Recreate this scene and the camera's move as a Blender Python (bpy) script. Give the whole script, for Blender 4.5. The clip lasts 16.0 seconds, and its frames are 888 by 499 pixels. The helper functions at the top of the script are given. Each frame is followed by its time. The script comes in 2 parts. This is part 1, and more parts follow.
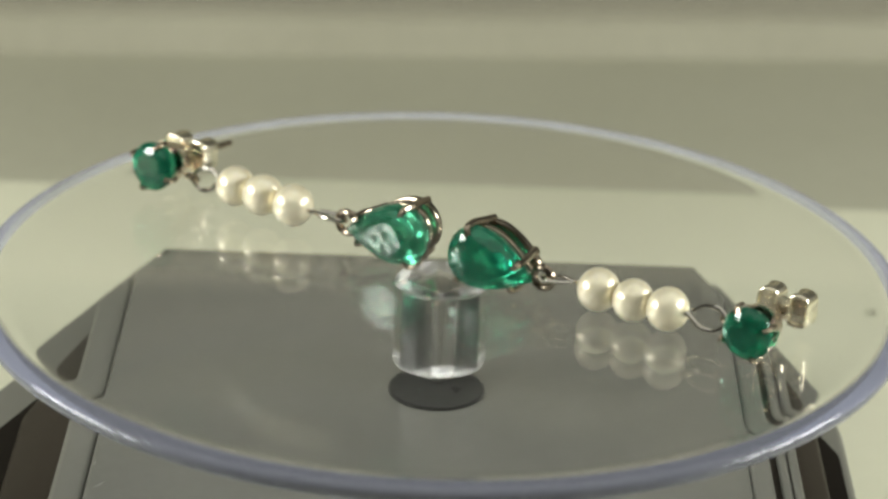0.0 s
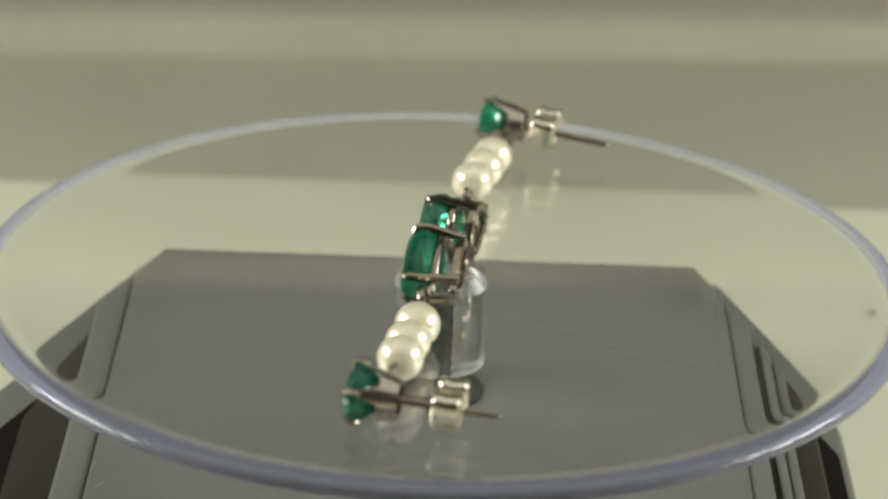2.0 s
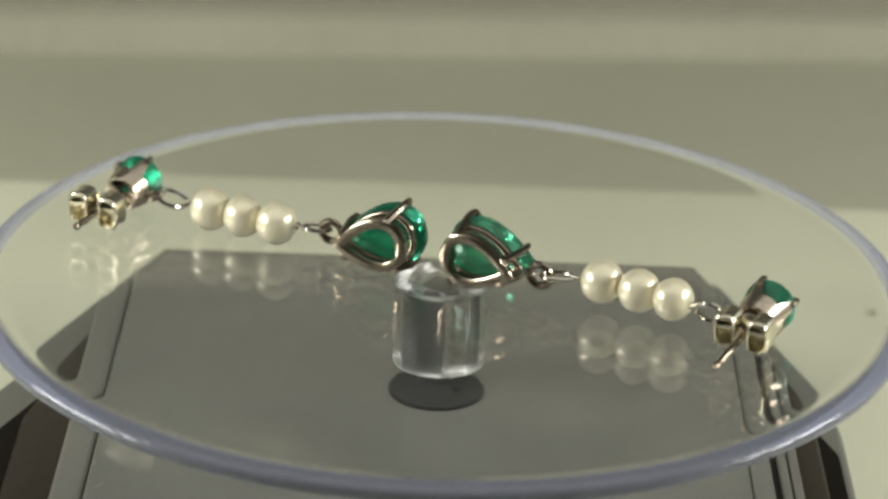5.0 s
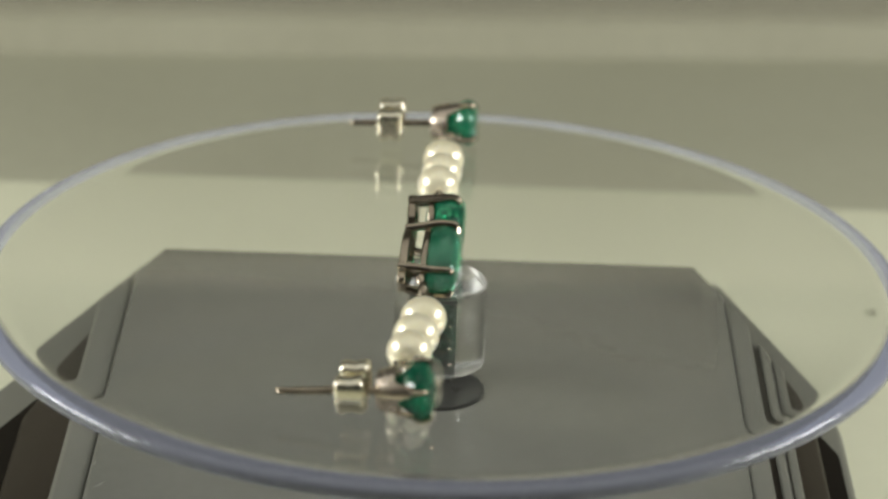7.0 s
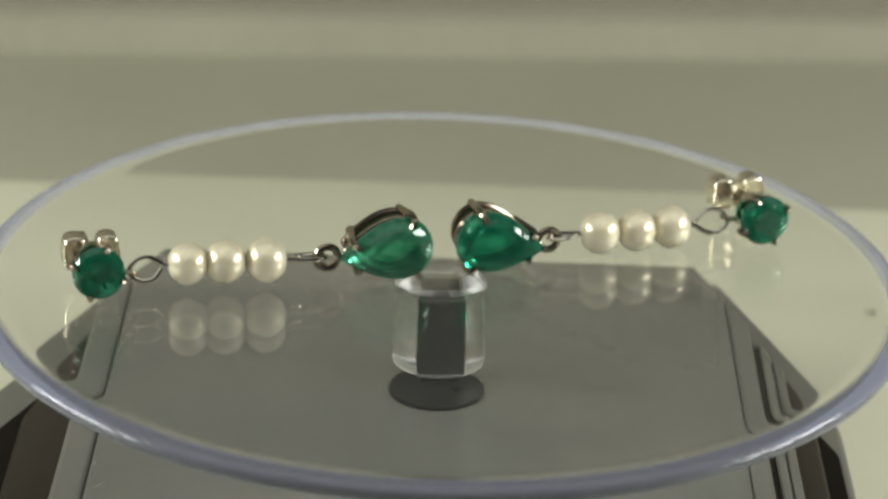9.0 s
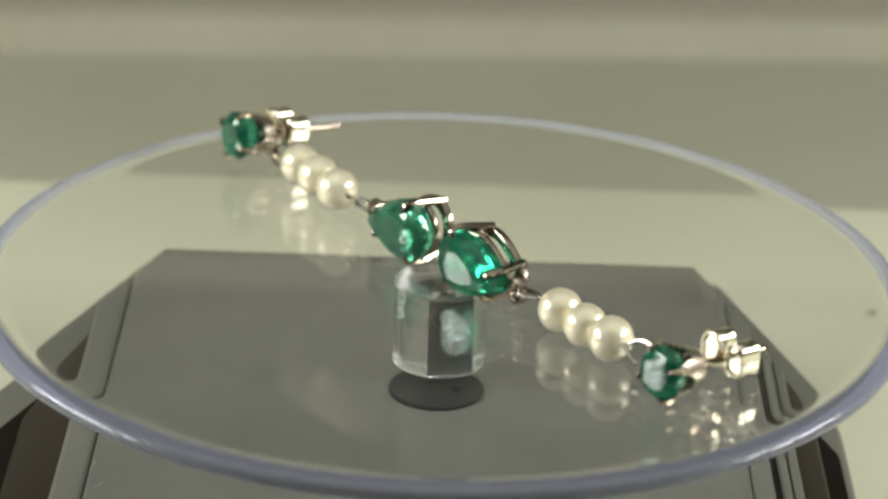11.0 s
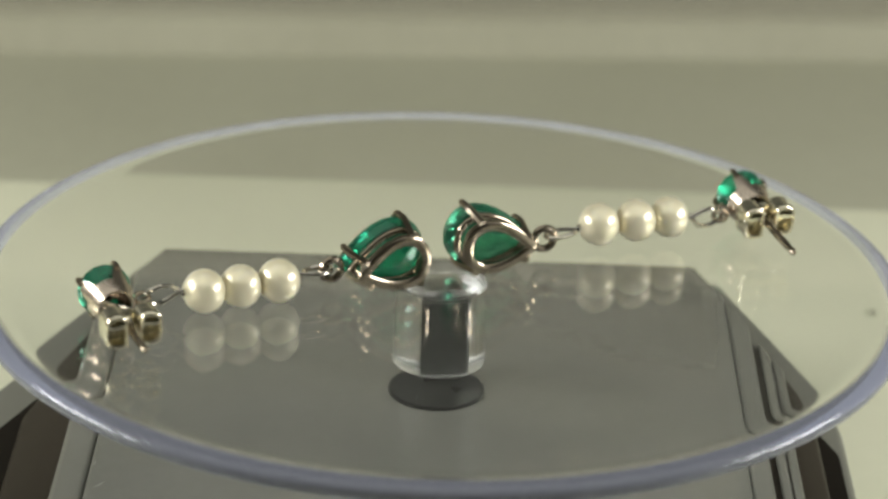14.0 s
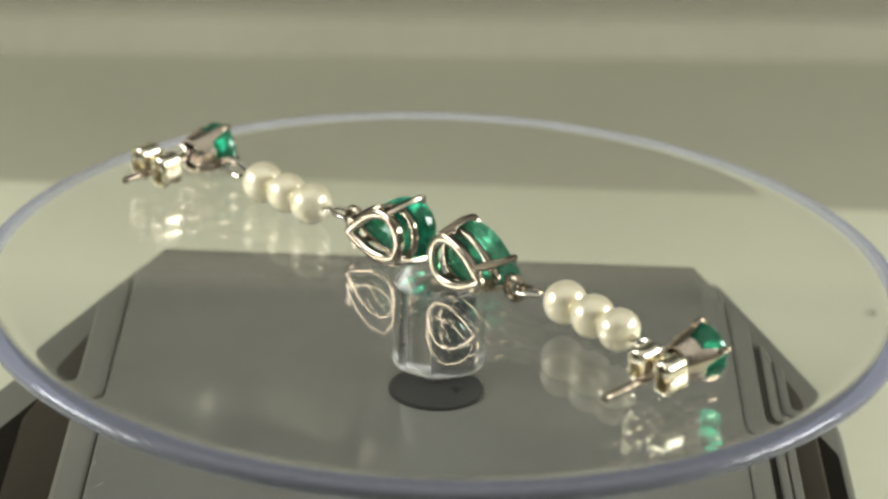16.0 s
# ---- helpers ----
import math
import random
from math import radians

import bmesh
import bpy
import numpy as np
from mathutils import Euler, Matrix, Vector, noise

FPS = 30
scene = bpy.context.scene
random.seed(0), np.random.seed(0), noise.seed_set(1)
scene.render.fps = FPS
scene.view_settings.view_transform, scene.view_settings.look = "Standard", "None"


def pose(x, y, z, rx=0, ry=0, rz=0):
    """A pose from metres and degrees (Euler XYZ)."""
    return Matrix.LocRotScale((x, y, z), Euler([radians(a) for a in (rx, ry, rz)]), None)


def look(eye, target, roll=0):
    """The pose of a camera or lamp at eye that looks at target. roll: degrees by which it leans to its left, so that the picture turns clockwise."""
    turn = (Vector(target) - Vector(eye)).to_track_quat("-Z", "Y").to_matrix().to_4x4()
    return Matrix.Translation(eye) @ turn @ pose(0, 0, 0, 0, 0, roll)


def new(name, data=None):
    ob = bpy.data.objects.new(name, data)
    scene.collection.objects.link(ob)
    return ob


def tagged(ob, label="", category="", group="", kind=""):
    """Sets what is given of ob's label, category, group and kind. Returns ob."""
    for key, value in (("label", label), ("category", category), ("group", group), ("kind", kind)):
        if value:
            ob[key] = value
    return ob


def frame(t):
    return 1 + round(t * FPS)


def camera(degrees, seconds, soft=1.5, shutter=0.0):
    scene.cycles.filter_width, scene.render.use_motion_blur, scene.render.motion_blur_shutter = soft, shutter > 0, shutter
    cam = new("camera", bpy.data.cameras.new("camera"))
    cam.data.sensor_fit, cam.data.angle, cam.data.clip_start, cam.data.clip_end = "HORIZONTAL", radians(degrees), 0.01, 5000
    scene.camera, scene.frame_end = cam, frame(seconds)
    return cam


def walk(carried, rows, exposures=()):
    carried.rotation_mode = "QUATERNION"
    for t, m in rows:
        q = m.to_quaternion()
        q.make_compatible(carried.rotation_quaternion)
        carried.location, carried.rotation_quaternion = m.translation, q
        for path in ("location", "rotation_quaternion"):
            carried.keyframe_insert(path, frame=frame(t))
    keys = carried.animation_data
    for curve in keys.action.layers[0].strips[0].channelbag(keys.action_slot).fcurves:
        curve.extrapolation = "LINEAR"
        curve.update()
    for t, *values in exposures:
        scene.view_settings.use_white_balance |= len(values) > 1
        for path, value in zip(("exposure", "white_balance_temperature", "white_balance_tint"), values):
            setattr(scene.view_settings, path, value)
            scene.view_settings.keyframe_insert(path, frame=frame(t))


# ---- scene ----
cam = camera(16.14, 16.0, soft=2.7, shutter=0.35)
EYE = (0.0, -0.31538, 0.13777)
AIM = (0.000577, 0.0, 0.002239)
walk(cam, [(0.0, look(EYE, AIM, 2.075)), (16.0, look(EYE, AIM, 2.075))],
     exposures=[(0.0, 0.12), (1.0, 0.05), (3.0, -0.02), (4.2, -0.04), (7.5, -0.06), (9.2, -0.09), (11.4, 0.02), (13.0, 0.03), (16.0, 0.03)])
cam.data.dof.use_dof = True
cam.data.dof.focus_distance = 0.336
cam.data.dof.aperture_fstop = 27.0

# ---- world and lamps: a small photo booth lit from both sides, with an added top fill ----
world = bpy.data.worlds.new("booth_air")
scene.world = world
world.use_nodes = True
world.node_tree.nodes["Background"].inputs[0].default_value = (1.0, 0.97, 0.88, 1)
world.node_tree.nodes["Background"].inputs[1].default_value = 0.05


def panel_lamp(name, eye, target, wide, high, watts, tint):
    data = bpy.data.lights.new(name, "AREA")
    data.shape, data.size, data.size_y, data.energy, data.color = "RECTANGLE", wide, high, watts, tint
    ob = new(name, data)
    ob.matrix_world = look(eye, target)
    return ob


LED = (0.99, 1.0, 0.945)
panel_lamp("lamp_west", (-0.235, -0.03, 0.095), (0, -0.015, 0.0), 0.15, 0.055, 0.63, LED)
panel_lamp("lamp_east", (0.235, -0.03, 0.095), (0, -0.015, 0.0), 0.15, 0.055, 0.61, LED)
# Unseen overhead fill, added in place of soft light from all around.
panel_lamp("lamp_top_fill", (0.0, -0.06, 0.415), (0, -0.06, 0), 0.80, 0.66, 0.84, LED)


# ---- materials ----
def material(name):
    m = bpy.data.materials.new(name)
    m.use_nodes = True
    return m, m.node_tree.nodes, m.node_tree.links, m.node_tree.nodes["Principled BSDF"]


def noisy(name, low, high, scale, rough, rough_spread=0.1, bump=0.0, metal=0.0, detail=6.0, fine=0.0, coat=0.0):
    """A surface whose colour wanders between two tones at two scales, with uneven gloss and fine relief."""
    m, n, l, b = material(name)
    tc = n.new("ShaderNodeTexCoord")
    a = n.new("ShaderNodeTexNoise")
    a.inputs["Scale"].default_value, a.inputs["Detail"].default_value = scale, detail
    l.new(tc.outputs["Object"], a.inputs["Vector"])
    c = n.new("ShaderNodeTexNoise")
    c.inputs["Scale"].default_value, c.inputs["Detail"].default_value = scale * 14, 4.0
    l.new(tc.outputs["Object"], c.inputs["Vector"])
    mix = n.new("ShaderNodeMath")
    mix.operation = "MULTIPLY_ADD"
    mix.inputs[1].default_value = 0.35
    l.new(c.outputs["Fac"], mix.inputs[0])
    sub = n.new("ShaderNodeMath")
    sub.operation = "MULTIPLY"
    sub.inputs[1].default_value = 0.65
    l.new(a.outputs["Fac"], sub.inputs[0])
    l.new(sub.outputs[0], mix.inputs[2])
    ramp = n.new("ShaderNodeValToRGB")
    ramp.color_ramp.elements[0].position, ramp.color_ramp.elements[1].position = 0.3, 0.7
    ramp.color_ramp.elements[0].color, ramp.color_ramp.elements[1].color = (*low, 1), (*high, 1)
    l.new(mix.outputs[0], ramp.inputs[0])
    l.new(ramp.outputs[0], b.inputs["Base Color"])
    mr = n.new("ShaderNodeMapRange")
    mr.inputs["To Min"].default_value, mr.inputs["To Max"].default_value = max(0.0, rough - rough_spread), rough + rough_spread
    l.new(a.outputs["Fac"], mr.inputs["Value"])
    l.new(mr.outputs[0], b.inputs["Roughness"])
    b.inputs["Metallic"].default_value = metal
    b.inputs["Coat Weight"].default_value = coat
    if bump:
        bp = n.new("ShaderNodeBump")
        bp.inputs["Strength"].default_value, bp.inputs["Distance"].default_value = bump, fine or 0.0002
        l.new(c.outputs["Fac"], bp.inputs["Height"])
        l.new(bp.outputs[0], b.inputs["Normal"])
    return m


def clear(name, colour, ior, rough=0.0):
    m, n, l, b = material(name)
    b.inputs["Base Color"].default_value = (*colour, 1)
    b.inputs["Transmission Weight"].default_value = 1.0
    b.inputs["IOR"].default_value, b.inputs["Roughness"].default_value = ior, rough
    return m


def emerald(name, dark, light):
    """Green crystal with cloudy inclusions."""
    m, n, l, b = material(name)
    tc = n.new("ShaderNodeTexCoord")
    a = n.new("ShaderNodeTexNoise")
    a.inputs["Scale"].default_value, a.inputs["Detail"].default_value, a.inputs["Roughness"].default_value = 430.0, 8.0, 0.68
    a.inputs["Distortion"].default_value = 1.2
    l.new(tc.outputs["Object"], a.inputs["Vector"])
    ramp = n.new("ShaderNodeValToRGB")
    ramp.color_ramp.elements[0].position, ramp.color_ramp.elements[1].position = 0.36, 0.70
    ramp.color_ramp.elements[0].color, ramp.color_ramp.elements[1].color = (*dark, 1), (*light, 1)
    l.new(a.outputs["Fac"], ramp.inputs[0])
    l.new(ramp.outputs[0], b.inputs["Base Color"])
    b.inputs["Transmission Weight"].default_value = 0.84
    b.inputs["IOR"].default_value, b.inputs["Roughness"].default_value = 1.58, 0.08
    b.inputs["Specular IOR Level"].default_value = 0.3
    return m


def pearl_material():
    m, n, l, b = material("pearl_nacre")
    tc = n.new("ShaderNodeTexCoord")
    a = n.new("ShaderNodeTexNoise")
    a.inputs["Scale"].default_value, a.inputs["Detail"].default_value = 420.0, 4.0
    l.new(tc.outputs["Object"], a.inputs["Vector"])
    ramp = n.new("ShaderNodeValToRGB")
    ramp.color_ramp.elements[0].color, ramp.color_ramp.elements[1].color = (0.80, 0.72, 0.50, 1), (0.92, 0.86, 0.66, 1)
    l.new(a.outputs["Fac"], ramp.inputs[0])
    l.new(ramp.outputs[0], b.inputs["Base Color"])
    b.inputs["Roughness"].default_value = 0.30
    b.inputs["Metallic"].default_value = 0.32
    b.inputs["Specular IOR Level"].default_value = 0.6
    b.inputs["Coat Weight"].default_value, b.inputs["Coat Roughness"].default_value, b.inputs["Coat IOR"].default_value = 0.8, 0.14, 1.6
    b.inputs["Subsurface Weight"].default_value = 0.2
    b.inputs["Subsurface Radius"].default_value = (0.0016, 0.0014, 0.0009)
    bp = n.new("ShaderNodeBump")
    bp.inputs["Strength"].default_value, bp.inputs["Distance"].default_value = 0.12, 0.00005
    l.new(a.outputs["Fac"], bp.inputs["Height"])
    l.new(bp.outputs[0], b.inputs["Normal"])
    return m


ACRYLIC = clear("clear_acrylic", (0.985, 0.99, 0.98), 1.49)
ACRYLIC.node_tree.nodes["Principled BSDF"].inputs["Specular IOR Level"].default_value = 0.15
# Edge colour holds acrylic tint plus the glow of light carried through the plate.
RIM = clear("bluish_acrylic_edge_glow", (0.43, 0.45, 0.555), 1.49, 0.14)
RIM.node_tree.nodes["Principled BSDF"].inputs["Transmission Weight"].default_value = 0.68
# Pale upper edge: the light line mirrored at the far rim, as colour.
RIM_TOP = clear("pale_acrylic_edge_sheen", (0.78, 0.78, 0.76), 1.49, 0.08)
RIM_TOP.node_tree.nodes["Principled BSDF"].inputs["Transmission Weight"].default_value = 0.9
HUB_GLASS = clear("hub_acrylic", (0.96, 0.965, 0.95), 1.49, 0.015)
HUB_GLASS.node_tree.nodes["Principled BSDF"].inputs["Transmission Weight"].default_value = 0.995
HUB_EDGE = clear("frosted_hub_edge", (0.93, 0.93, 0.90), 1.49, 0.25)
HUB_EDGE.node_tree.nodes["Principled BSDF"].inputs["Transmission Weight"].default_value = 0.9
EMERALD = emerald("emerald_crystal", (0.004, 0.23, 0.120), (0.19, 0.68, 0.43))
EMERALD_DEEP = emerald("deep_emerald_crystal", (0.002, 0.20, 0.110), (0.06, 0.60, 0.345))
PEARL = pearl_material()
WHITE_GOLD = noisy("white_gold", (0.31, 0.26, 0.20), (0.48, 0.41, 0.325), 500.0, 0.19, 0.07, 0.05, 1.0, fine=0.00003)
# White gold darkened by colour for the shaded inside of the cups.
SHADED_GOLD = noisy("shaded_white_gold", (0.10, 0.075, 0.06), (0.17, 0.13, 0.10), 600.0, 0.25, 0.08, 0.05, 1.0, fine=0.00003)
CUP_GOLD = noisy("warm_white_gold", (0.56, 0.47, 0.385), (0.74, 0.64, 0.53), 500.0, 0.26, 0.08, 0.05, 1.0, fine=0.00003)
YELLOW_GOLD = noisy("pale_yellow_gold", (0.86, 0.79, 0.60), (0.95, 0.90, 0.75), 500.0, 0.22, 0.08, 0.05, 1.0, fine=0.00003)
SILVER = noisy("silver_wire", (0.62, 0.58, 0.52), (0.80, 0.77, 0.70), 600.0, 0.15, 0.06, 0.04, 1.0, fine=0.00003)
GREY_PLASTIC = noisy("glossy_grey_plastic", (0.094, 0.094, 0.082), (0.109, 0.109, 0.095), 60.0, 0.13, 0.03, 0.01, fine=0.00003)
GREY_PLASTIC.node_tree.nodes["Principled BSDF"].inputs["Specular IOR Level"].default_value = 0.85
GREY_TRIM = noisy("satin_grey_trim", (0.094, 0.094, 0.080), (0.112, 0.112, 0.095), 70.0, 0.35, 0.08, 0.05, fine=0.00005)
SHOULDER = noisy("brown_grey_plastic", (0.017, 0.014, 0.010), (0.025, 0.020, 0.015), 70.0, 0.4, 0.08, 0.05, fine=0.00005)
SHOULDER.node_tree.nodes["Principled BSDF"].inputs["Specular IOR Level"].default_value = 0.08
SPINDLE = noisy("satin_black_spindle", (0.014, 0.014, 0.013), (0.022, 0.022, 0.020), 300.0, 0.3, 0.08, 0.04, fine=0.00003)
SPINDLE.node_tree.nodes["Principled BSDF"].inputs["Specular IOR Level"].default_value = 0.08
BLACK_PLASTIC = noisy("black_plastic", (0.006, 0.005, 0.004), (0.010, 0.008, 0.006), 90.0, 0.5, 0.1, 0.05, fine=0.00005)
BLACK_PLASTIC.node_tree.nodes["Principled BSDF"].inputs["Specular IOR Level"].default_value = 0.04
PAPER = noisy("cream_paper", (0.52, 0.52, 0.39), (0.57, 0.57, 0.43), 30.0, 0.7, 0.1, 0.06, fine=0.00008)
TABLE = noisy("grey_olive_table", (0.32, 0.315, 0.235), (0.36, 0.355, 0.27), 22.0, 0.6, 0.1, 0.06, fine=0.0001)
SKIRTING = noisy("pale_ledge_paint", (0.365, 0.35, 0.268), (0.44, 0.425, 0.33), 25.0, 0.55, 0.1, 0.05)
WALL = noisy("warm_grey_wall", (0.24, 0.225, 0.175), (0.28, 0.265, 0.205), 18.0, 0.8, 0.1, 0.1)
BOOTH = noisy("booth_cloth", (0.30, 0.29, 0.25), (0.36, 0.35, 0.30), 14.0, 0.9, 0.05, 0.1)
# Only for the unseen screens that darken what metal and acrylic mirror.
DARK_SCREEN = noisy("dark_screen", (0.05, 0.05, 0.045), (0.08, 0.08, 0.07), 20.0, 0.9, 0.05, 0.1)


# ---- mesh helpers; sizes inside are in millimetres ----
def finish(bm, mats, smooth):
    bmesh.ops.recalc_face_normals(bm, faces=bm.faces)
    me = bpy.data.meshes.new("m")
    if smooth:
        for f in bm.faces:
            f.smooth = True
        for e in bm.edges:
            if len(e.link_faces) == 2 and e.calc_face_angle(0.0) > radians(40):
                e.smooth = False
    bmesh.ops.scale(bm, vec=(0.001, 0.001, 0.001), verts=bm.verts)
    bm.to_mesh(me)
    bm.free()
    for m in (mats if isinstance(mats, (list, tuple)) else [mats]):
        me.materials.append(m)
    return me


def part(name, bm, mat, parent, label="", smooth=True, m=None):
    me = finish(bm, mat, smooth)
    me.name = name
    ob = new(name, me)
    ob.parent = parent
    if m is not None:
        ob.matrix_basis = m
    if label:
        tagged(ob, label)
    return ob


def mm(x, y, z, rx=0, ry=0, rz=0):
    return pose(x / 1000, y / 1000, z / 1000, rx, ry, rz)


def loft(bm, rings, cap_first=True, cap_last=True, closed=False):
    """Joins rings of equally many points; returns nothing."""
    rows = [[bm.verts.new(p) for p in ring] for ring in rings]
    count = len(rows[0])
    pairs = list(zip(rows, rows[1:])) + ([(rows[-1], rows[0])] if closed else [])
    for a, b in pairs:
        for i in range(count):
            j = (i + 1) % count
            bm.faces.new((a[i], a[j], b[j], b[i]))
    if not closed:
        if cap_first:
            bm.faces.new(list(reversed(rows[0])))
        if cap_last:
            bm.faces.new(rows[-1])


def lathe(bm, profile, sides, cap_first=True, cap_last=True):
    rings = [[(r * math.cos(2 * math.pi * i / sides), r * math.sin(2 * math.pi * i / sides), z) for i in range(sides)]
             for r, z in profile]
    loft(bm, rings, cap_first, cap_last)


def tube(bm, pts, radius, closed=False, sides=8, tall=1.0, up=None, power=1.0):
    """A wire along points. radius: a number or one per point; tall stretches it along up."""
    pts = [Vector(p) for p in pts]
    count = len(pts)
    rings, side = [], None
    for i, p in enumerate(pts):
        if closed:
            way = (pts[(i + 1) % count] - pts[i - 1]).normalized()
        else:
            way = (pts[min(i + 1, count - 1)] - pts[max(i - 1, 0)]).normalized()
        if up is not None:
            side = way.cross(Vector(up)).normalized()
        elif side is None:
            side = way.orthogonal().normalized()
        else:
            side = (side - way * side.dot(way)).normalized()
        other = side.cross(way).normalized()
        r = radius[i] if isinstance(radius, (list, tuple)) else radius
        ring = []
        for k in range(sides):
            c, s_ = math.cos(2 * math.pi * k / sides), math.sin(2 * math.pi * k / sides)
            c, s_ = math.copysign(abs(c) ** power, c), math.copysign(abs(s_) ** power, s_)
            ring.append(p + r * (c * side + tall * s_ * other))
        rings.append(ring)
    loft(bm, rings, closed=closed)


def spline(pts, steps=6, closed=False):
    """Catmull-Rom through the points."""
    pts = [Vector(p) for p in pts]
    n = len(pts)
    out = []
    for i in range(n if closed else n - 1):
        p0 = pts[i - 1] if closed or i > 0 else pts[0]
        p1, p2 = pts[i], pts[(i + 1) % n]
        p3 = pts[(i + 2) % n] if closed or i + 2 < n else pts[-1]
        for k in range(steps):
            t = k / steps
            out.append(0.5 * (2 * p1 + (p2 - p0) * t + (2 * p0 - 5 * p1 + 4 * p2 - p3) * t * t + (3 * p1 - p0 - 3 * p2 + p3) * t ** 3))
    if not closed:
        out.append(pts[-1])
    return out


def box(bm, x0, x1, y0, y1, z0, z1):
    loft(bm, [[(x0, y0, z), (x1, y0, z), (x1, y1, z), (x0, y1, z)] for z in (z0, z1)])


def bevel_all(bm, width, segments=2, angle=30):
    edges = [e for e in bm.edges if len(e.link_faces) == 2 and e.calc_face_angle(0.0) > radians(angle)]
    bmesh.ops.bevel(bm, geom=edges, offset=width, segments=segments, affect="EDGES", profile=0.5, clamp_overlap=True)


# ---- the setting: table, sheet, wall, booth ----
TABLE_Z = -32.0


def slab(name, mat, label, x0, x1, y0, y1, z0, z1, category, turn=0.0, round_edge=0.0):
    bm = bmesh.new()
    box(bm, x0, x1, y0, y1, z0, z1)
    if round_edge:
        bevel_all(bm, round_edge, 3)
    ob = part(name, bm, mat, None, smooth=bool(round_edge), m=mm(0, 0, 0, 0, 0, turn))
    return tagged(ob, label, category, kind="structure")


slab("table", TABLE, "olive-grey matt table top under the cream sheet", -420, 420, -640, 330, TABLE_Z - 21, TABLE_Z - 1, "table")
slab("paper_sheet", PAPER, "plain cream paper sheet laid flat on the table", -260, 260, -420, 99, TABLE_Z - 1, TABLE_Z, "paper", 0.2)
slab("wall_north", WALL, "warm grey painted wall behind the table", -420, 420, 166, 186, TABLE_Z - 1, 74, "wall", 4.5)
# Added out of view: gives the disc something dark to mirror.
slab("screen_upper", DARK_SCREEN, "unseen dark screen above the wall, added to keep reflections dark", -420, 420, 166.5, 185, 74.2, 420, "wall", 4.5)
slab("ledge", SKIRTING, "pale painted ledge along the foot of the wall", -420, 420, 160, 165.9, TABLE_Z - 1, TABLE_Z + 5.2, "trim", 4.5, 0.8)
slab("wall_west", BOOTH, "pale cloth side of the photo booth", -440, -420.5, -640, 330, TABLE_Z - 21, 420, "wall")
slab("wall_east", BOOTH, "pale cloth side of the photo booth", 420.5, 440, -640, 330, TABLE_Z - 21, 420, "wall")
# Added behind the viewpoint so that metal and pearls reflect a dark front.
slab("screen_south", DARK_SCREEN, "unseen dark screen behind the camera, added for dark reflections", -440, 440, -450, -430.5, TABLE_Z - 21, 420, "wall")
slab("ceiling", BOOTH, "pale cloth roof of the photo booth", -440, 440, -660, 330, 420.5, 440, "ceiling")


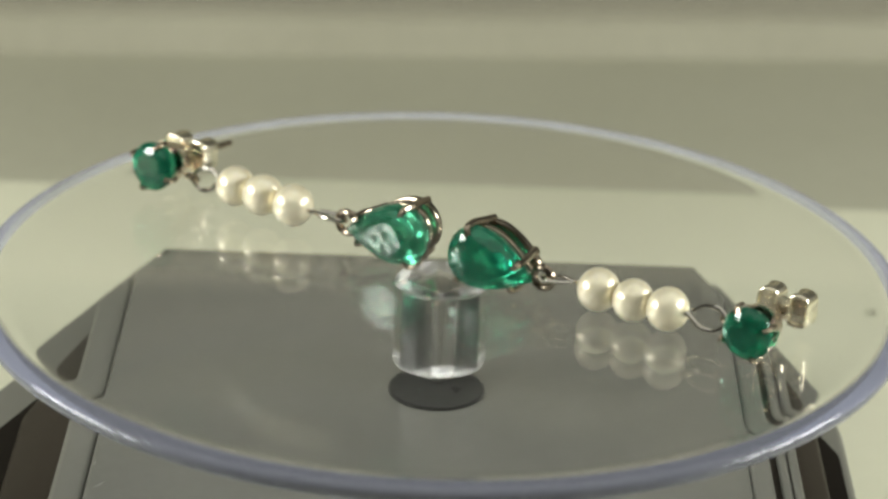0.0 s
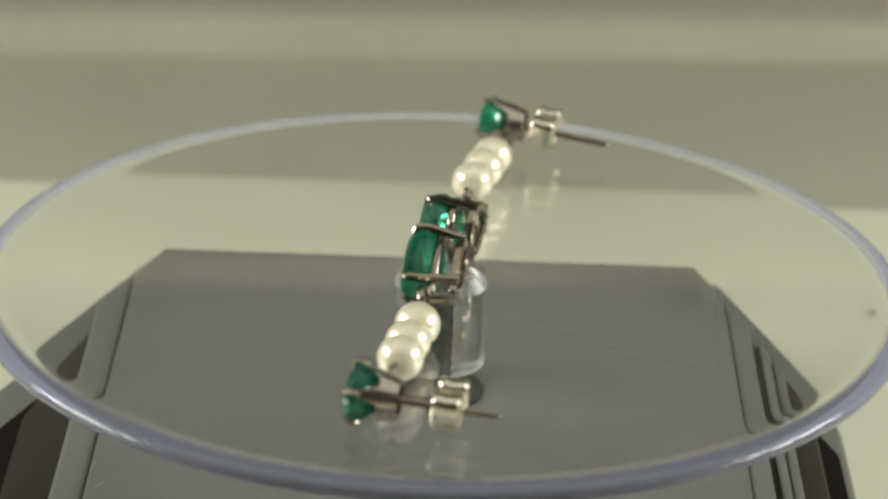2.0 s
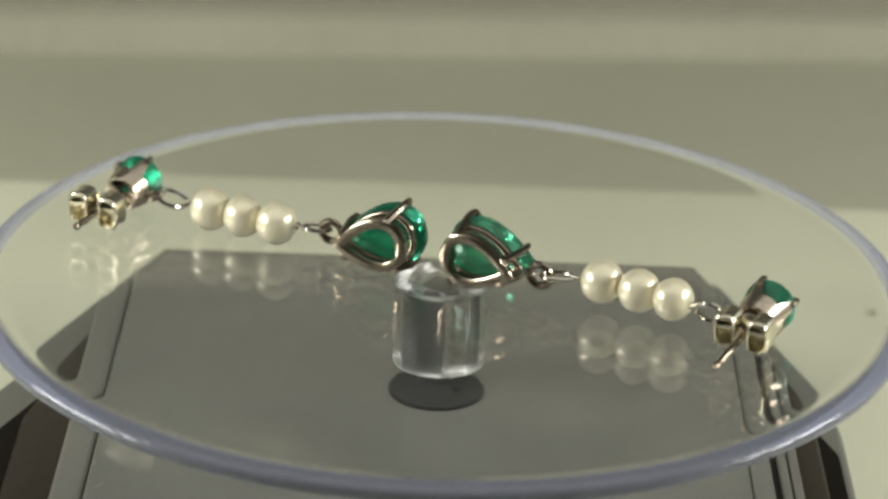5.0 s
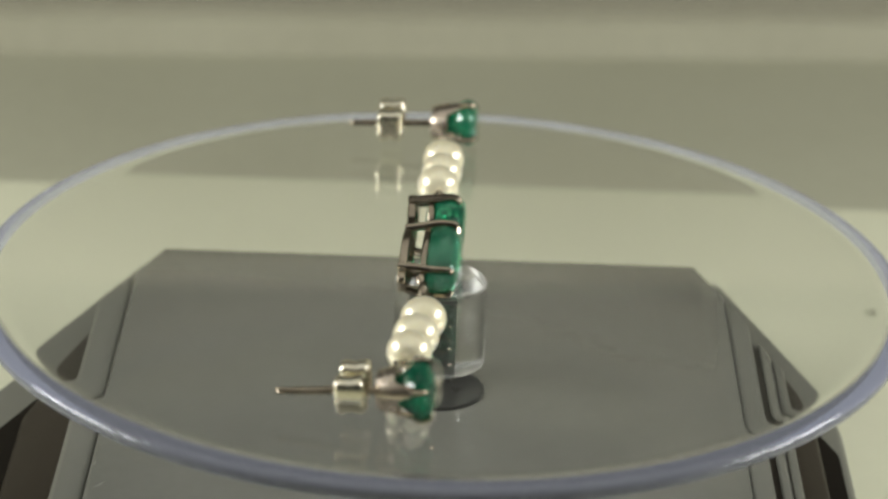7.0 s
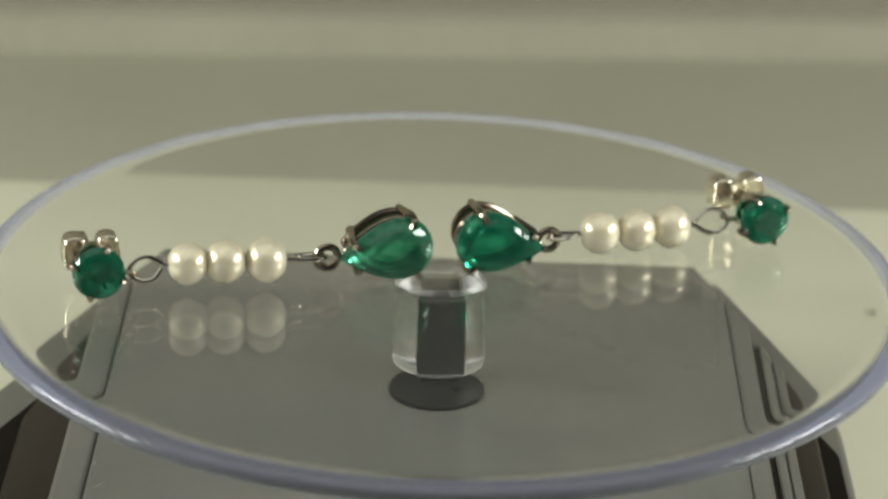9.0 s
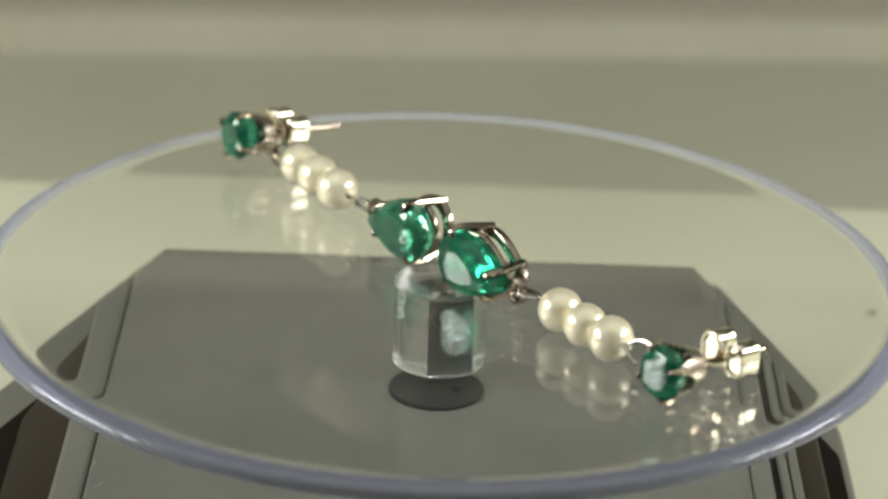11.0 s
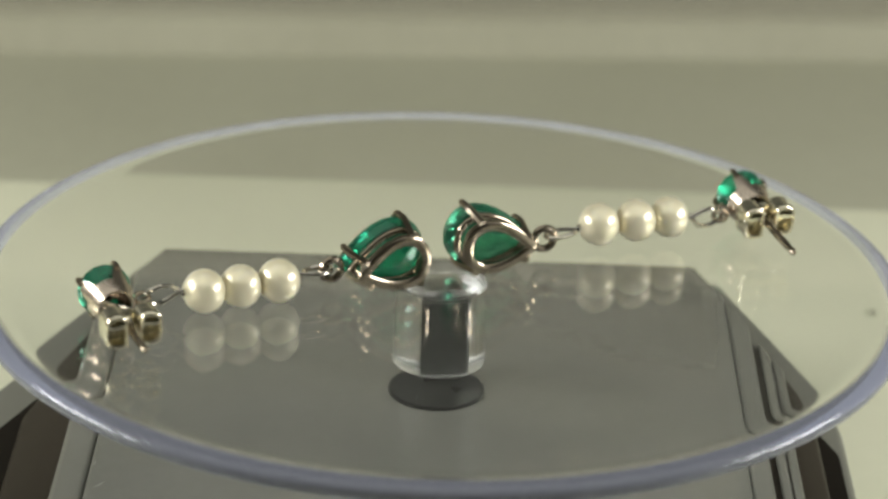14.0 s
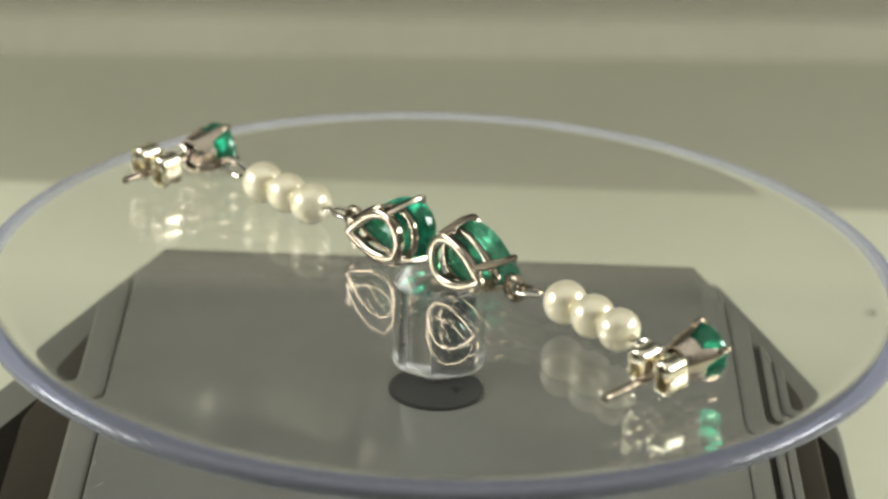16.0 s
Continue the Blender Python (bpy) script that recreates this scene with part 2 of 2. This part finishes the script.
# ---- the turntable base ----
def turntable_base():
    base = tagged(new("turntable"), "grey and black plastic turntable base on a cream sheet", "turntable")
    base.location, base.scale = (0, -0.004258, -0.029707), (0.9865, 0.9865, 0.9865)
    lift = -TABLE_Z

    def moulding(profile, y0, y1, cuts, bevel=0.25):
        bm = bmesh.new()
        loft(bm, [[(x, y, z + lift) for x, z in profile] for y in (y0, y1)])
        for point, normal in cuts:
            got = bmesh.ops.bisect_plane(bm, geom=bm.verts[:] + bm.edges[:] + bm.faces[:], plane_co=point, plane_no=normal, clear_outer=True)
            rim = [g for g in got["geom_cut"] if isinstance(g, bmesh.types.BMEdge)]
            bmesh.ops.holes_fill(bm, edges=rim)
        bevel_all(bm, bevel, 2, 20)
        return bm

    def cuts(inset):
        return [((-34.1 + inset, 36.7, 0), (-0.928, 0.373, 0)), ((31.4 - inset, 38.0, 0), (0.948, 0.317, 0))]

    flange = [(-52.5, -34.32), (-52.5, -22.8), (-51.8, -22.0), (-40.5, -21.8), (40.0, -21.8), (46.6, -22.0), (47.2, -22.8), (47.2, -34.32)]
    part("foot_flange", moulding(flange, -62, 44.0, cuts(-5.7), 0.4), GREY_TRIM, base, "satin olive-grey outer flange")
    def corner(left, right):
        return [cuts(left)[0], cuts(right)[1]]

    # Raised black strip in place of a shaded gap round the shoulder.
    gap = [(-49.4, -24), (-49.4, -21.62), (-49.2, -21.5), (45.8, -21.5), (46.0, -21.62), (46.0, -24)]
    part("shade_strip", moulding(gap, -61, 38.5, corner(0.2, -2.0), 0.1), BLACK_PLASTIC, base, "black strip standing in for the shaded gap round the shoulder")
    brown = [(-46.4, -24), (-46.4, -21.0), (-45.6, -20.4), (-40.3, -18.4), (40.3, -18.2), (41.3, -18.5), (43.2, -19.4), (43.6, -20.2), (43.6, -24)]
    part("side_skirt", moulding(brown, -61, 36.6, corner(1.9, 0.4), 0.35), SHOULDER, base, "brown-grey sloping side skirt")
    part("side_trim", moulding([(-40.2, -26), (-40.2, -17.9), (-39.7, -17.5), (-37.5, -17.3), (-36.7, -17.5), (-36.7, -26)], -60, 37.5, cuts(0.1), 0.15),
         GREY_TRIM, base, "satin grey raised side strip")
    part("side_trim", moulding([(34.6, -26), (34.6, -17.1), (34.95, -16.95), (36.7, -17.15), (37.0, -17.5), (37.0, -26)], -60, 37.6, cuts(0.05), 0.15),
         GREY_TRIM, base, "satin grey raised side strip")
    part("side_trim", moulding([(37.8, -26), (37.8, -18.0), (38.0, -17.8), (38.9, -18.0), (39.1, -18.3), (39.1, -26)], -60, 37.5, cuts(0.1), 0.15),
         GREY_PLASTIC, base, "dark grey stepped side strip")
    part("side_trim", moulding([(39.2, -26), (39.2, -18.1), (39.5, -17.8), (40.0, -17.8), (40.25, -18.1), (40.25, -26)], -60, 37.5, cuts(0.1), 0.15),
         GREY_TRIM, base, "satin grey raised side strip")
    top = [(-36.5, -26), (-36.5, -17.25), (-36.2, -17), (34.3, -17), (34.5, -17.2), (34.5, -26)]
    part("top_plate", moulding(top, -60, 38.05, cuts(0.0), 0.2), GREY_PLASTIC, base, "glossy dark grey top plate")
    bm = bmesh.new()
    lathe(bm, [(5.4, -17.6), (5.4, -16.75), (5.25, -16.6), (2.0, -16.6)], 64)
    bmesh.ops.translate(bm, vec=(0.27, 1.0, lift), verts=bm.verts)
    part("drive_boss", bm, SPINDLE, base, "round black drive boss")
    return base


def scuff(base, x, y, length, turn):
    """A short pale rub mark standing a hair above the plate."""
    bm = bmesh.new()
    pts = [(length * (k / 5 - 0.5), 0.08 * math.sin(2.1 * k), 0.0) for k in range(6)]
    tube(bm, pts, [0.02, 0.05, 0.07, 0.06, 0.04, 0.015], sides=6, tall=0.3, up=(0, 0, 1))
    part("scuff", bm, GREY_TRIM, base, "short pale rub mark", m=mm(x, y, -16.97 - TABLE_Z, 0, 0, turn))


turntable = turntable_base()
scuff(turntable, -35.0, -21.5, 1.6, 55)
scuff(turntable, -36.0, -16.5, 0.9, 80)
scuff(turntable, -27.5, -13.0, 0.7, 20)


def crumb():
    bm = bmesh.new()
    bmesh.ops.create_icosphere(bm, subdivisions=2, radius=0.42)
    for v in bm.verts:
        v.co *= 1 + 0.35 * noise.noise(v.co * 3)
        v.co.z = max(v.co.z * 0.6, -0.15) + 0.15
    ob = part("crumb", bm, BLACK_PLASTIC, None, m=mm(56.9, 59.5, TABLE_Z))
    tagged(ob, "tiny dark crumb lying on the cream paper", "crumb")


crumb()


# ---- the clear turning plate with its hub ----
def turning_plate():
    disc = tagged(new("turntable_disc"), "round clear acrylic disc with bluish rim, turning on a hub", "turntable disc")
    bm = bmesh.new()
    sides, flat_r, half, reach = 192, 47.5, 1.3, 3.75
    top_z = -0.6
    profile = [(0.9, 0.0)] + [(r, 0.0) for r in (8, 24, 40, 46.5)]
    for k in range(25):
        a = math.pi * k / 24
        profile.append((flat_r + reach * math.sin(a), -half + half * math.copysign(abs(math.cos(a)) ** 0.75, math.cos(a))))
    profile += [(r, -2 * half) for r in (46.5, 40, 24, 8, 0.9)]
    lathe(bm, [(r, z + top_z) for r, z in profile], sides)
    # Rim faces get the painted glow: pale near the top, bluish below.
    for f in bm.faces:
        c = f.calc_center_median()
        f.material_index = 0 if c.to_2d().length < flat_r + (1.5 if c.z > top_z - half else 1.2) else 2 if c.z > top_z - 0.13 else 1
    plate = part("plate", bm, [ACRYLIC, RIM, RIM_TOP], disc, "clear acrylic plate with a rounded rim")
    plate.visible_shadow = False

    # hub: a clear cylinder with a square socket for the black spindle
    bm = bmesh.new()
    sides, r, q = 64, 5.2, 2.25
    outer = lambda z, rr: [(rr * math.cos(2 * math.pi * i / sides), rr * math.sin(2 * math.pi * i / sides), z) for i in range(sides)]

    def square(z):
        pts = []
        for i in range(sides):
            a = 2 * math.pi * (i + 0.001) / sides
            k = q / max(abs(math.cos(a)), abs(math.sin(a)))
            pts.append((k * math.cos(a), k * math.sin(a), z))
        return pts

    loft(bm, [outer(-3.22, r - 0.25), outer(-3.5, r), outer(-12.55, r), outer(-12.85, r - 0.12), outer(-13.0, r - 0.45), square(-13.0), square(-4.2)], True, True)
    for f in bm.faces:
        c = f.calc_center_median()
        if c.z < -12.5 and c.to_2d().length > 3.0:
            f.material_index = 1
    hub = part("hub", bm, [HUB_GLASS, HUB_EDGE], disc, "clear acrylic hub cylinder", m=mm(0, 0, 0))
    hub.visible_shadow = False
    bm = bmesh.new()
    box(bm, -2.1, 2.1, -2.1, 2.1, -14.56, -4.7)
    bevel_all(bm, 0.15, 2)
    part("spindle", bm, SPINDLE, disc, "square black spindle", m=mm(0, 0, 0))
    return disc


disc = turning_plate()


# ---- earrings ----
def pear_ring(length, width, n, count, shift=0.0, centre=0.0):
    """A pear outline: the point at -x, the round end at +x."""
    out = []
    for i in range(count):
        a = 2 * math.pi * (i + shift) / count
        out.append((-0.5 * length * math.cos(a) + centre, 0.5 * width * math.sin(a) * abs(math.sin(a / 2)) / 0.77, n))
    return out


def faceted(bm, rings):
    """Rings of equally many points, every other one turned by half a step, joined by triangles."""
    rows = [[bm.verts.new(p) for p in ring] for ring in rings]
    count = len(rows[0])
    for k, (a, b) in enumerate(zip(rows, rows[1:])):
        for i in range(count):
            j = (i + 1) % count
            if k % 2 == 0:
                bm.faces.new((a[i], a[j], b[i]))
                bm.faces.new((a[j], b[j], b[i]))
            else:
                bm.faces.new((a[i], b[j], b[i]))
                bm.faces.new((a[i], a[j], b[j]))
    bm.faces.new(list(reversed(rows[0])))
    bm.faces.new(rows[-1])


def frame_of(origin, u, n):
    """A matrix with x along u, z along n, at origin in millimetres."""
    u, n = Vector(u).normalized(), Vector(n)
    n = (n - u * n.dot(u)).normalized()
    v = n.cross(u)
    m = Matrix((u, v, n)).transposed().to_4x4()
    m.translation = Vector(origin) / 1000
    return m


def pear_pendant(ring, origin, u, n, gem):
    at = frame_of(origin, u, n)
    # back gallery: a flat pear-shaped loop with a wall
    bm = bmesh.new()
    tube(bm, pear_ring(7.6, 5.1, -2.7, 40, centre=0.1), 0.60, True, 12, 0.85, up=(0, 0, 1), power=0.6)
    basket = part("basket", bm, WHITE_GOLD, ring, "white gold pear-shaped basket", m=at)
    bm = bmesh.new()
    tube(bm, [(-3.05, -1.45, -2.65), (-3.12, -0.7, -2.65), (-3.15, 0, -2.65), (-3.12, 0.7, -2.65), (-3.05, 1.45, -2.65)], 0.5, sides=12, tall=1.0, up=(0, 0, 1), power=0.5)
    part("tip_bar", bm, WHITE_GOLD, basket)
    bm = bmesh.new()
    tube(bm, pear_ring(8.5, 5.6, -0.55, 40, centre=0.1), 0.38, True, 12, 1.0, up=(0, 0, 1), power=0.6)
    part("rail", bm, WHITE_GOLD, basket)
    for side in (-1, 1):
        for pu, pv, pin in ((3.25, 3.3, (2.75, 2.62)), (-3.55, 1.50, (-3.2, 1.1))):
            bm = bmesh.new()
            pts = [(pu * 0.82, side * pv * 0.84, -3.1), (pu * 0.90, side * pv * 0.93, -1.3), (pu, side * pv * 1.02, 0.5), (pu, side * pv * 1.03, 1.8),
                   (pu * 0.97, side * pv * 0.98, 2.35), (pin[0], side * pin[1], 2.55)]
            pts = spline(pts, 4)
            radii = [0.50 - 0.14 * i / (len(pts) - 1) for i in range(len(pts))]
            tube(bm, pts, radii, sides=8)
            part("prong", bm, WHITE_GOLD, basket)
    bm = bmesh.new()
    rows = []
    for k, (size, n_at) in enumerate(((0.30, -1.2), (0.66, -0.7), (0.90, 0.05), (1.0, 0.95), (1.0, 1.65), (0.91, 2.45), (0.75, 2.95), (0.50, 3.2))):
        rows.append(pear_ring(10.4 * size, 7.0 * size, n_at, 22, 0.5 * (k % 2), 0.6 * (1 - size)))
    faceted(bm, rows)
    part("pear_stone", bm, gem, ring, "cloudy green pear-cut emerald", smooth=False, m=at)
    return at


def stud(ring, origin, way, gem, nut_at, tip_at, spin):
    """A round stone in a claw cup; -z of its frame points along the post. way: from the stone to the post's tip."""
    n = -Vector(way).normalized()
    at = frame_of(origin, Vector((0, 0, 1)).cross(n), n)
    bm = bmesh.new()
    rows = []
    for k, (r, z) in enumerate(((0.5, -2.8), (1.55, -2.1), (2.45, -1.0), (2.85, -0.1), (2.85, 0.35), (2.4, 0.9), (1.65, 1.2))):
        rows.append([(r * math.cos(2 * math.pi * (i + 0.5 * (k % 2)) / 16), r * math.sin(2 * math.pi * (i + 0.5 * (k % 2)) / 16), z) for i in range(16)])
    faceted(bm, rows)
    part("round_stone", bm, gem, ring, "deep green round-cut emerald", smooth=False, m=at)
    # cup: a cone whose rim rises to a claw four times
    bm = bmesh.new()
    sides = 48
    outer, inner = [], []

    def rim(i):
        a = 2 * math.pi * i / sides
        lift = max(0.0, math.cos(4 * a)) ** 1.5
        return a, lift

    levels = 7
    for k in range(levels):
        row_o, row_i = [], []
        for i in range(sides):
            a, lift = rim(i)
            h = k / (levels - 1)
            z = -4.2 + h * (1.9 + 2.5 * lift)
            r = 1.95 + 1.07 * min(1.0, (z + 4.2) / 4.1) ** 0.8
            row_o.append((r * math.cos(a), r * math.sin(a), z))
            row_i.append(((r - 0.22) * math.cos(a), (r - 0.22) * math.sin(a), z))
        outer.append(row_o)
        inner.append(row_i)
    loft(bm, outer + inner[::-1], closed=True)
    cup = part("stud_cup", bm, CUP_GOLD, ring, "white gold four-claw cup", m=at @ pose(0, 0, 0, 0, 0, spin))
    # The floor's dark gold carries the shade within the cup.
    bm = bmesh.new()
    lathe(bm, [(0.5, -3.0), (1.6, -3.15), (1.9, -3.35), (1.9, -3.5), (1.5, -3.35), (0.5, -3.2)], 32, False, False)
    part("cup_floor", bm, SHADED_GOLD, cup, "cup floor in dark gold that stands for shade")
    bm = bmesh.new()
    tube(bm, [(-1.85, 0, -3.95), (-0.6, 0, -4.1), (0.6, 0, -4.1), (1.85, 0, -3.95)], 0.4, sides=10, up=(0, 0, 1), power=0.7)
    part("bridge", bm, CUP_GOLD, cup)
    for k in range(4):
        a = math.pi / 2 * k
        bm = bmesh.new()
        c, s_ = math.cos(a), math.sin(a)
        pts = spline([(2.92 * c, 2.92 * s_, -0.6), (3.0 * c, 3.0 * s_, 0.25), (2.86 * c, 2.86 * s_, 0.75), (2.45 * c, 2.45 * s_, 0.98)], 4)
        tube(bm, pts, [0.36 - 0.1 * i / (len(pts) - 1) for i in range(len(pts))], sides=8)
        part("claw", bm, WHITE_GOLD, cup)
    bm = bmesh.new()
    lathe(bm, [(0.02, -tip_at), (0.3, -tip_at + 0.25), (0.42, -tip_at + 0.7), (0.34, -tip_at + 1.1), (0.34, -tip_at + 1.5), (0.42, -tip_at + 1.9), (0.42, -4.0)], 14)
    part("post", bm, WHITE_GOLD, ring, "thin white gold ear post", m=at)
    # butterfly clutch: a pierced plate between two hollow scrolls that run along the post
    bm = bmesh.new()
    outline = [(0.62, -1.2), (0.8, -1.75), (1.5, -1.9), (2.5, -1.8), (3.0, -1.2), (3.05, 0.5), (2.8, 1.5), (2.1, 1.9), (1.2, 1.85), (0.7, 1.3), (0.6, 0.2)]
    for side in (-1, 1):
        mid = (1.82 * side, 0.0)
        path = spline([(side * x, y, 0) for x, y in outline], 3, True)
        rows = []
        for z, out_, in_ in ((-1.36, 0.90, 0.82), (-1.26, 0.97, 0.74), (-1.0, 1.02, 0.70), (0.0, 0.90, 0.68), (1.0, 1.02, 0.70), (1.26, 0.97, 0.74), (1.36, 0.90, 0.82)):
            rows.append(([(mid[0] + (p.x - mid[0]) * out_, mid[1] + (p.y - mid[1]) * out_, z) for p in path],
                         [(mid[0] + (p.x - mid[0]) * in_, mid[1] + (p.y - mid[1]) * in_, z) for p in path]))
        loft(bm, [a for a, b in rows] + [b for a, b in rows[::-1]], closed=True)
        lid = [(mid[0] + (p.x - mid[0]) * 0.9, mid[1] + (p.y - mid[1]) * 0.9) for p in path]
        loft(bm, [[(x, y, z) for x, y in lid] for z in (0.85, 1.05)])
        # the strip's end, curled across the scroll
        tongue = spline([(side * 0.75, 0.35, 0), (side * 1.4, 0.6, 0), (side * 2.2, 0.45, 0), (side * 2.85, 0.6, 0)], 4)
        loft(bm, [[(p.x, p.y + h, z) for h, z in ((-0.18, -1.15), (0.18, -1.15), (0.18, 1.15), (-0.18, 1.15))] for p in tongue])
    plate = [[(r * math.cos(2 * math.pi * i / 20), 1.25 * r * math.sin(2 * math.pi * i / 20), z) for i in range(20)]
             for r, z in ((0.48, 0.3), (0.6, 0.8), (1.1, 1.05), (1.1, 1.3), (0.5, 1.15), (0.46, 0.7))]
    loft(bm, plate, closed=True)
    part("butterfly_clutch", bm, YELLOW_GOLD, ring, "pale gold butterfly clutch", m=at @ mm(0, 0.45, -nut_at))
    return at


def eye_pin(ring, a, b, loop_r, flat):
    """A wire from a that opens into a long loop round b; flat: the loop's plane normal."""
    a, b = Vector(a), Vector(b)
    way = (b - a).normalized()
    side = way.cross(Vector(flat)).normalized()
    mid = (a + b) / 2
    pts = [a, a + way * 0.5 + side * 0.25, mid + side * loop_r, b - way * loop_r * 0.4 + side * loop_r * 0.95, b + way * loop_r * 0.5,
           b - way * loop_r * 0.4 - side * loop_r * 0.95, mid - side * loop_r, a + way * 0.75 - side * 0.3]
    bm = bmesh.new()
    tube(bm, spline(pts, 6), 0.27, sides=8)
    part("eye_pin", bm, SILVER, ring, "bent silver wire loop")


def pearl_string(ring, centres, radii, way):
    way = Vector(way).normalized()
    for c, r in zip(centres, radii):
        bm = bmesh.new()
        bmesh.ops.create_uvsphere(bm, u_segments=40, v_segments=24, radius=1.0)
        for v in bm.verts:
            dent = 0.08 * math.exp(-((1 - abs(v.co.z)) / 0.03))
            v.co.z *= 1 - dent
        bmesh.ops.scale(bm, vec=(r, r, r * 0.95), verts=bm.verts)
        at = frame_of(c, way.orthogonal(), way)
        part("pearl", bm, PEARL, ring, m=at)
    first, last = Vector(centres[0]), Vector(centres[-1])
    bm = bmesh.new()
    d = (last - first).normalized()
    tube(bm, [first - d * 2.6, last + d * 2.6], 0.27, sides=8)
    part("string_wire", bm, SILVER, ring, "thin silver wire")


def ring_loop(ring, centre, normal, r, wire, mat, name):
    at = frame_of(centre, Vector(normal).orthogonal(), normal)
    bm = bmesh.new()
    tube(bm, [(r * math.cos(2 * math.pi * i / 28), r * math.sin(2 * math.pi * i / 28), 0) for i in range(28)], wire, True, 8, up=(0, 0, 1))
    part(name, bm, mat, ring, m=at)


def earring_one():
    ring = tagged(new("earring"), "drop earring with two emeralds and three pearls, facets mottled pale", "earring", "pair of earrings")
    u, n = (0.985, 0.17, 0.115), (0.17, -0.985, 0.0)
    pear_pendant(ring, (-6.1, -0.85, 2.98), u, n, EMERALD)
    ring_loop(ring, (-12.3, -1.9, 2.1), n, 1.22, 0.44, WHITE_GOLD, "jump_ring")
    pearls = [(-27.44, -4.9, 2.7), (-23.42, -4.4, 2.7), (-19.02, -3.9, 2.65)]
    pearl_string(ring, pearls, (2.33, 2.4, 2.42), (8.4, 0.93, 0))
    eye_pin(ring, (-16.7, -3.1, 2.5), (-12.9, -2.1, 2.3), 0.8, (0.1, 0.1, 1))
    eye_pin(ring, (-29.6, -4.75, 2.5), (-33.2, -5.6, 2.1), 1.2, (0.15, -0.93, 0.35))
    ring_loop(ring, (-33.7, -5.9, 2.1), (0.2, 0.4, 1), 0.75, 0.28, WHITE_GOLD, "stud_ring")
    stud(ring, (-36.85, -8.95, 3.4), (-0.155, 0.983, -0.10), EMERALD_DEEP, 6.7, 14.6, -20)
    return ring


def earring_two():
    ring = tagged(new("earring"), "drop earring with two deep emeralds and three pearls", "earring", "pair of earrings")
    u, n = (-0.957, -0.235, 0.185), (0.24, -0.97, 0.0)
    pear_pendant(ring, (6.62, 2.15, 2.62), u, n, EMERALD_DEEP)
    ring_loop(ring, (12.45, 3.35, 1.95), n, 1.15, 0.43, WHITE_GOLD, "jump_ring")
    pearls = [(18.51, 5.5, 1.9), (22.73, 6.28, 1.83), (26.74, 7.2, 1.88)]
    pearl_string(ring, pearls, (2.42, 2.36, 2.42), (8.23, 1.68, 0))
    eye_pin(ring, (16.2, 4.75, 2.2), (12.9, 3.5, 2.1), 0.8, (0.1, 0.1, 1))
    eye_pin(ring, (29.0, 7.4, 2.2), (32.9, 8.6, 2.1), 1.2, (0.15, -0.9, 0.4))
    ring_loop(ring, (33.6, 8.9, 2.2), (0.2, 0.4, 1), 0.75, 0.28, WHITE_GOLD, "stud_ring")
    stud(ring, (37.35, 7.35, 2.65), (-0.2, 0.977, -0.06), EMERALD_DEEP, 9.2, 14.3, 25)
    return ring


earring_a = earring_one()
earring_b = earring_two()


def motions():
    """The disc turns clockwise at an even pace and carries both earrings."""
    rows = [(0.25 * k, pose(0, 0, 0, 0, 0, -34.64 * (0.25 * k - 9.15))) for k in range(65)]
    for thing in (earring_a, earring_b):
        walk(thing, rows)
    walk(disc, [(t, Matrix.Translation((0.0004, 0.0004, 0)) @ m) for t, m in rows])


motions()
